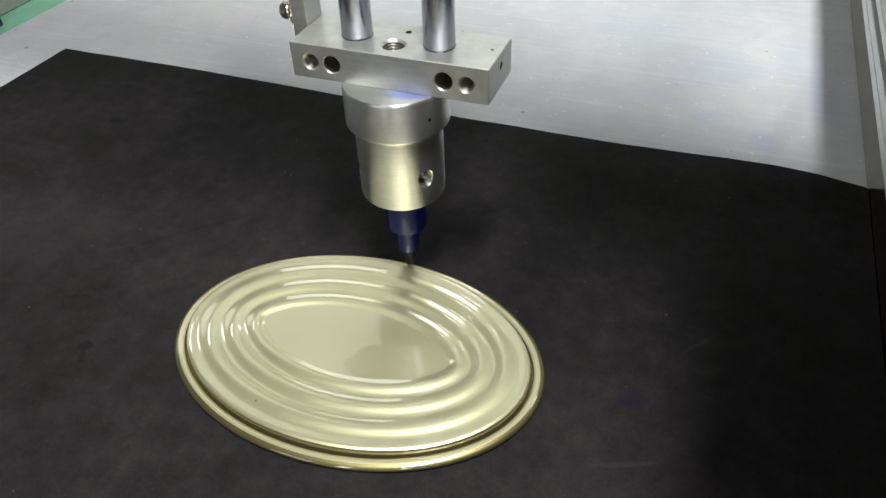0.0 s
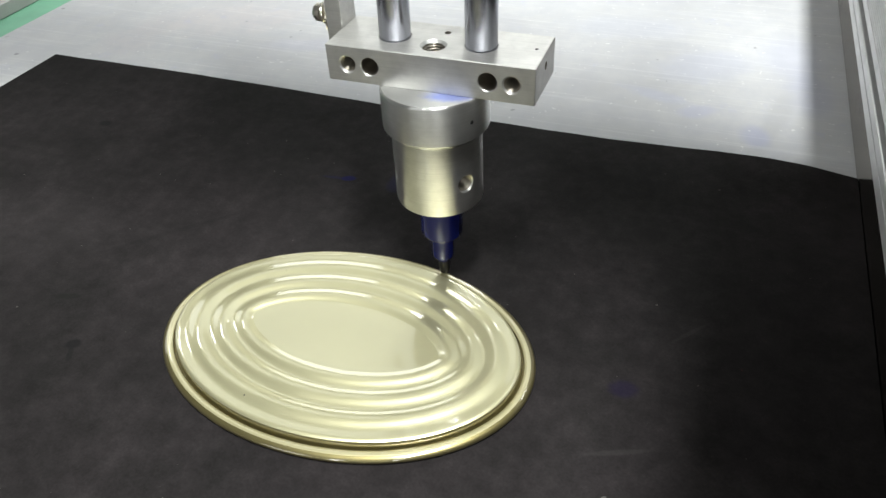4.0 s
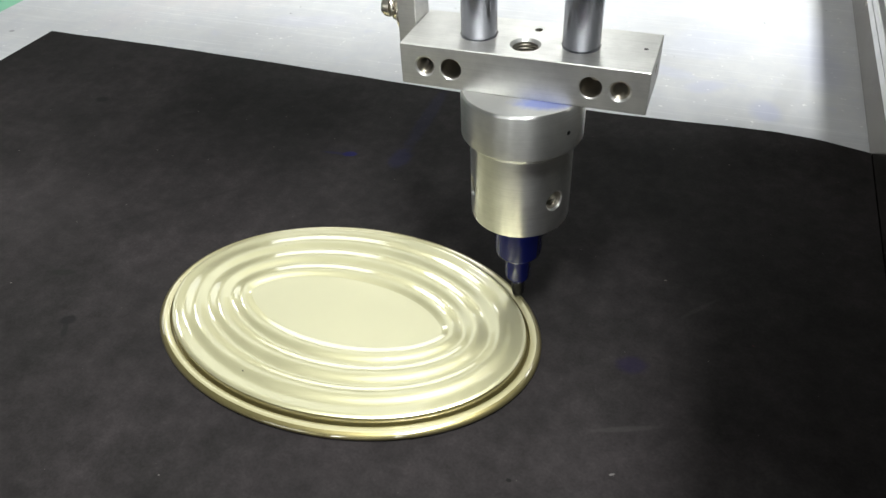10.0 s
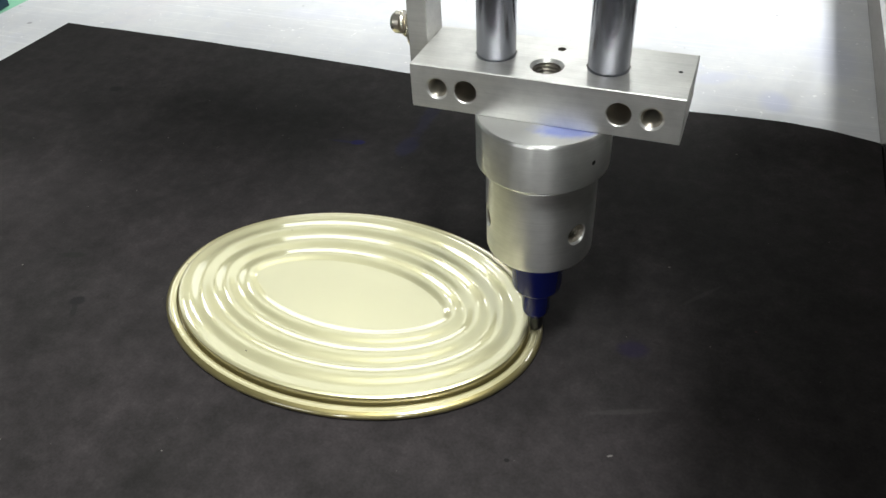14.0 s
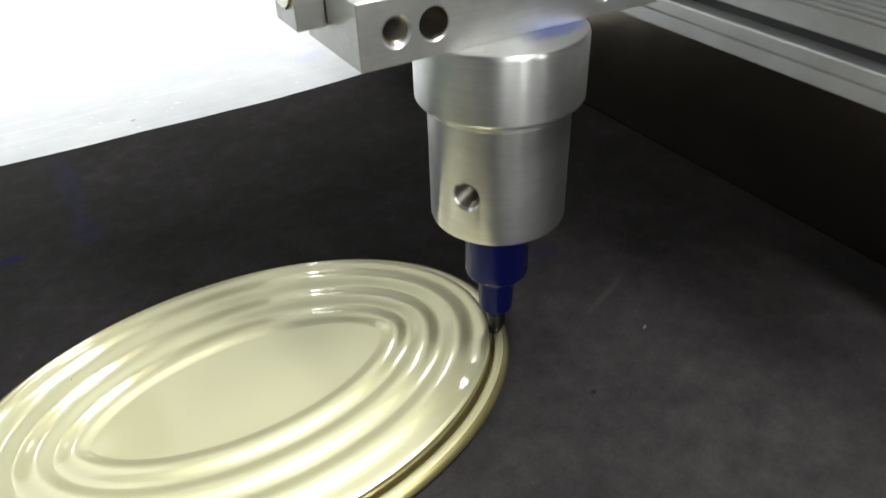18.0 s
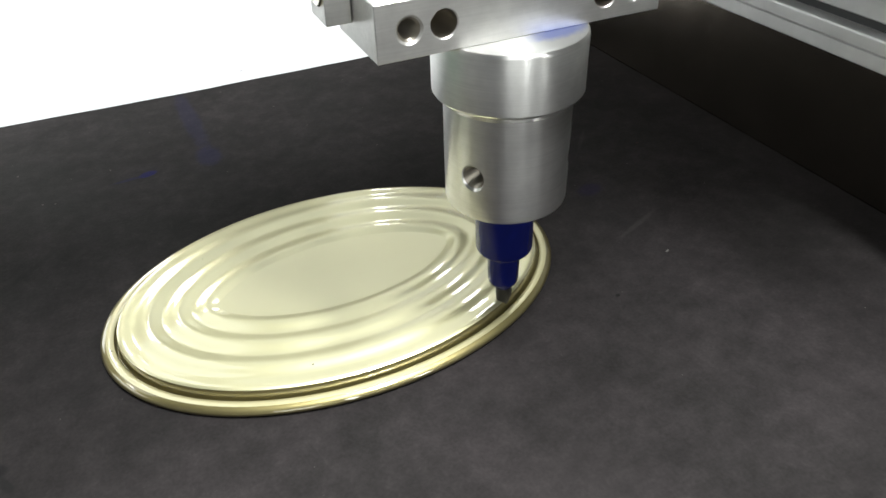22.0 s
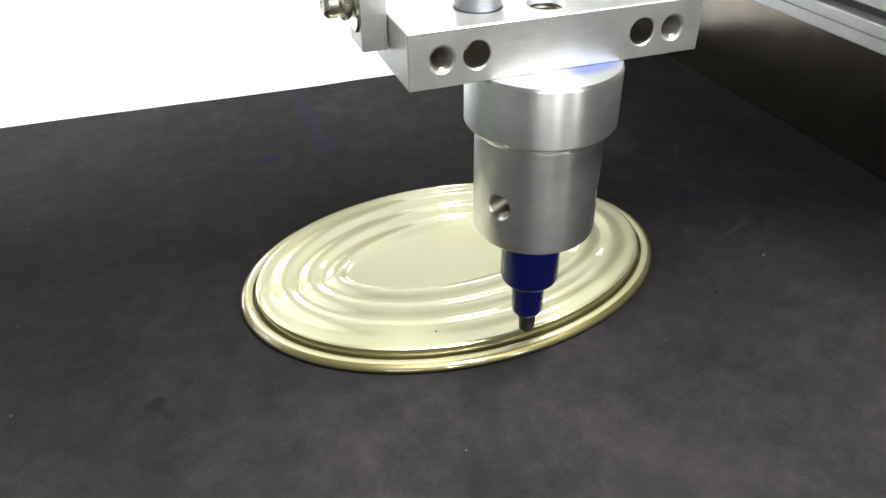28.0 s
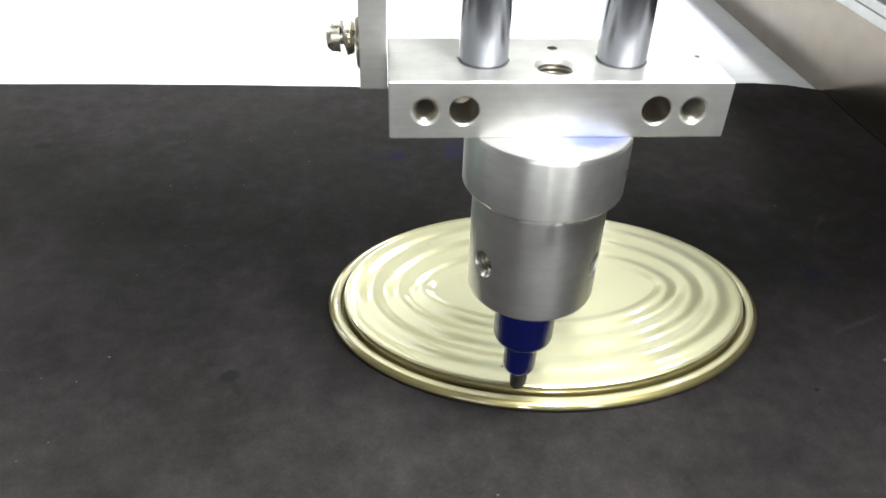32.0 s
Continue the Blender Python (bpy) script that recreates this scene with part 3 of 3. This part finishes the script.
def marking_head():
    head = empty("marking_head")
    tagged(head, "aluminium pen holder on two chromed rods carrying a blue marker", "machine head")
    zb, zt = 0.0985, 0.1127
    y0, y1 = -0.0085, 0.0194
    block = part("block", box(-0.0407, 0.0402, y0, y1, zb, zt, 0.00025, 1), BRUSHED, head)
    cuts = []
    for x, r, tapped in ((-0.0322, 0.0030, True), (-0.0232, 0.0035, False), (0.0226, 0.0035, False), (0.0316, 0.0030, True)):
        m = pose(x, y0, 0.1055, 90, 0, 0)
        shape = thread(r, 0.016, 0.0013, 0.0006, 0.0006) if tapped else [(0, 0.002), (r + 0.0003, 0.002), (r + 0.0003, 0), (r, -0.0004), (r, -0.012), (0, -0.013)]
        cuts.append(lathe(shape, 32, m))
    cuts.append(lathe(thread(0.0047, 0.0105, 0.0012, 0.0005), 40, pose(-0.0008, 0.0008, zt)))
    for x in (-0.0177, 0.0163):
        cuts.append(lathe([(0, 0.002), (0.0066, 0.002), (0.0063, -0.0005), (0, -0.0009)], 40, pose(x, 0.0050, zt)))
    cuts.append(lathe([(0, 0.002), (0.0013, 0.002), (0.0013, -0.004), (0, -0.005)], 20, pose(0.0006, 0.0126, zt)))
    cuts.append(lathe([(0, 0.002), (0.0016, 0.002), (0.0016, -0.006), (0, -0.007)], 20, pose(0.0402, 0.006, 0.1075, 0, 90, 0)))
    drilled(block, cuts, lambda c: abs(c.x) < 0.0396 and y0 + 0.0007 < c.y < y1 - 0.0007 and zb + 0.0007 < c.z < zt - 0.0007)
    part("dent", lathe([(0, 0.00006), (0.0006, 0.00003), (0.0007, 0)], 10, pose(0.0363, 0.0072, zt + 0.00004)), DARK, head, "small dark nick")
    for x in (-0.0177, 0.0163):
        rod = part("guide_rod", lathe([(0, zt - 0.0008), (0.0058, zt - 0.0008), (0.0060, zt - 0.0004), (0.0060, 0.2558), (0, 0.2558)], 48), CHROME, head, "polished chromed guide rod", 30)
        rod.location = (x, 0.0050, 0)
    # side bracket with its screw
    part("bracket", box(-0.0476, -0.0409, 0.0070, 0.0192, 0.1040, 0.2558, 0.0003), BRUSHED, head)
    screw = part("screw", lathe([(0, 0.0060), (0.0009, 0.0059), (0.0011, 0.0066), (0.0026, 0.0062), (0.0035, 0.0051), (0.0036, 0.0030), (0.0018, 0.0030), (0.0018, -0.005)], 28,
                                pose(-0.0492, 0.0130, 0.1152, 0, -90, 0)), STEEL, head, "cross-head steel screw", 35)
    part("washer", lathe([(0.0019, 0.0008), (0.0058, 0.0007), (0.0062, 0.0004), (0.0060, 0.0), (0.0019, 0.0)], 32, pose(-0.0477, 0.0130, 0.1138, 0, -92, 0), True), STEEL, screw, "", 30)
    part("nut", lathe([(0.0019, 0.0016), (0.0036, 0.0014), (0.0041, 0.0008), (0.0036, 0.0), (0.0019, 0.0)], 28, pose(-0.0488, 0.0130, 0.1150, 0, -90, 0), True), STEEL, screw, "", 30)
    part("spring_washer", lathe([(0.0019, 0.0011), (0.0041, 0.0009), (0.0043, 0.0005), (0.0041, 0.0), (0.0019, 0.0)], 28, pose(-0.0507, 0.0130, 0.1150, 8, -101, 0), True), STEEL, screw, "", 30)
    # slide body that carries the rods
    part("slide_body", box(-0.050, 0.034, -0.008, 0.034, 0.256, 0.2995, 0.003), ANODISED, head, "grey slide body")
    # turned holder
    collar = part("collar", lathe([(0, 0.0985), (0.0204, 0.0985), (0.0208, 0.0981), (0.0210, 0.0974), (0.0210, 0.0824), (0.0206, 0.0818), (0.0163, 0.0818), (0.0163, 0.0810), (0, 0.0810)], 96, pose(HX, 0, 0)), TURNED, head, "turned aluminium collar stained with blue ink", 30)
    part("end_face", lathe([(0, 0.09854), (0.0202, 0.09854), (0.0206, 0.0983)], 96, pose(HX, 0, 0)), INKED, collar, "faced end smeared with blue ink", 30)
    part("dent", lathe([(0, 0.00010), (0.0005, 0.00008), (0.0008, 0.00003)], 10, pose(HX + 0.02099 * math.cos(radians(-30)), 0.02099 * math.sin(radians(-30)), 0.0897, 0, 90, -30)), DARK, collar, "small dark nick")
    barrel = part("barrel", lathe([(0, 0.0820), (0.0163, 0.0820), (0.0163, 0.0801), (0.0173, 0.0800), (0.0180, 0.0793), (0.0180, 0.0488), (0.0177, 0.0479), (0.0171, 0.0474), (0.0094, 0.0474), (0.0094, 0.0520), (0, 0.0510)], 96, pose(HX, 0, 0)), TURNED, head, "turned aluminium barrel with tapped clamping holes")
    cuts = []
    for a in (-150, -33, 90):
        m = Matrix.Translation((HX, 0, 0.0613)) @ Matrix.Rotation(radians(a), 4, "Z") @ Matrix.Translation((0.0180, 0, 0)) @ Matrix.Rotation(radians(90), 4, "Y")
        cuts.append(lathe(thread(0.0034, 0.0075, 0.0013, 0.0007, 0.0007), 28, m))
    drilled(barrel, cuts, lambda c: 0.054 < c.z < 0.069 and math.hypot(c.x - HX, c.y) < 0.0174)
    # the pen
    marker = part("marker", lathe([(0, 0.060), (0.0086, 0.060), (0.0090, 0.0450), (0.0090, 0.0284), (0.0087, 0.0274), (0.0080, 0.0266), (0.0058, 0.0252), (0.0053, 0.0244), (0.0052, 0.0236),
                             (0.0050, 0.0150), (0.0047, 0.0137), (0.0040, 0.0130), (0.0034, 0.0126), (0.0032, 0.0118), (0, 0.0116)], 48, pose(HX, 0, 0)), BLUE, head, "dark blue plastic marker neck", 35)
    part("seal_ring", lathe([(0.0088, 0.0476), (0.0093, 0.0472), (0.0094, 0.0462), (0.0090, 0.0455), (0.0086, 0.0455)], 40, pose(HX, 0, 0), True), DARK, marker, "black sealing ring", 40)
    bm = lathe([(0.0027, 0.0125), (0.0027, 0.0080), (0.0025, 0.0052), (0.0019, 0.0036), (0, 0.0033)], 24, pose(HX + 0.0004, 0, 0))
    for v in bm.verts:
        if v.co.z < 0.0079:
            v.co.y *= 0.7
            v.co.z += 0.35 * (v.co.x - HX - 0.0004) * (0.0079 - v.co.z) / 0.0045
    part("nib", bm, NIB, marker, "black ink-soaked felt nib", 40)
    return head


def gantry():
    """An unseen cross beam over the table, added for its shade, which follows the head along y only."""
    g = empty("gantry")
    tagged(g, "unseen black gantry beam added across the machine table for its shade", "gantry")
    part("beam", box(-0.95, 0.166, -0.020, 0.085, 0.40, 0.44, 0.002), MACHINE, g)
    # invented boxes under the beam, sized to cast the mat's dark patches
    part("shade_box", box(-0.095, 0.0, -0.032, 0.037, 0.301, 0.3995, 0.002), MACHINE, g)
    part("shade_box", box(0.001, 0.087, 0.005, 0.037, 0.301, 0.3995, 0.002), MACHINE, g)
    part("side_shade_box", box(0.088, 0.157, -0.060, 0.060, 0.301, 0.3995, 0.002), MACHINE, g)
    part("leg", box(-0.95, -0.90, -0.008, 0.028, -0.85, 0.3995, 0.001), MACHINE, g)
    return g


# ---- beside the table ----
def bench():
    t = part("green_mat", box(-1.1, -0.43, 0.1, 1.1, -0.05, -0.03, 0.001), GREEN)
    tagged(t, "green mat on a bench beside the machine table", "mat")
    legs = part("bench", box(-1.15, -0.425, 0.05, 1.15, -0.85, -0.05, 0.002), MACHINE)
    tagged(legs, "dark bench beside the machine table", "bench")
    sign = empty("printed_card", pose(-0.505, 0.30, -0.0296, 0, 0, 2))
    tagged(sign, "grey printed card lying on the green mat", "card")
    part("card", box(-0.25, 0.0, -0.06, 0.3, 0, 0.012, 0.0008), BOARD, sign)
    for i in range(5):
        part("print_bar", box(-0.024, -0.012, -0.04 + i * 0.017, -0.029 + i * 0.017, 0.0121, 0.0123), PRINT, sign)


def small_box():
    b = empty("plastic_box", pose(-0.485, 0.264, -0.0298, 0, 0, 10))
    tagged(b, "small dark blue plastic box on the green mat", "box")
    part("box_body", box(-0.016, 0.0, -0.008, 0.008, 0.0, 0.010, 0.001), NAVY, b)
    part("box_lid", box(-0.0165, 0.0005, -0.0085, 0.0085, 0.0101, 0.013, 0.001), NAVY, b)


def lamp_bodies():
    # bodies for the added lamps; rods and arms only hold them up
    for eye, target, w, l, watts in LAMPS:
        m = look(eye, target)
        ob = empty("added_lamp", m)
        tagged(ob, "added white light panel, out of view", "lamp", "workshop lights")
        part("housing", box(-w / 2 - 0.02, w / 2 + 0.02, -l / 2 - 0.02, l / 2 + 0.02, 0.004, 0.05), CASE, ob)
        if eye[2] < 1.76 and target[0] == eye[0]:
            part("drop_rod", box(-0.006, 0.006, -0.006, 0.006, 0.05, 1.85 - eye[2]), CASE, ob)
        elif eye[2] < 1.7:
            back = m.to_3x3().col[2]
            reach = min((3.2 - eye[1]) / back.y if back.y > 0 else (eye[1] + 2.4) / max(-back.y, 1e-6), (eye[0] + 2.6) / max(-back.x, 1e-6), (1.85 - eye[2]) / back.z)
            part("wall_arm", box(-0.012, 0.012, -0.012, 0.012, 0.05, reach + 0.01), CASE, ob)


room()
machine_bed()
side_rail()
rubber_mat()
bench()
small_box()
lid()
HEAD = marking_head()
GANTRY = gantry()
lamp_bodies()


def motions():
    walk(HEAD, HEAD_ROWS)
    walk(GANTRY, [(t, pose(0, m.translation.y, 0)) for t, m in HEAD_ROWS])


motions()
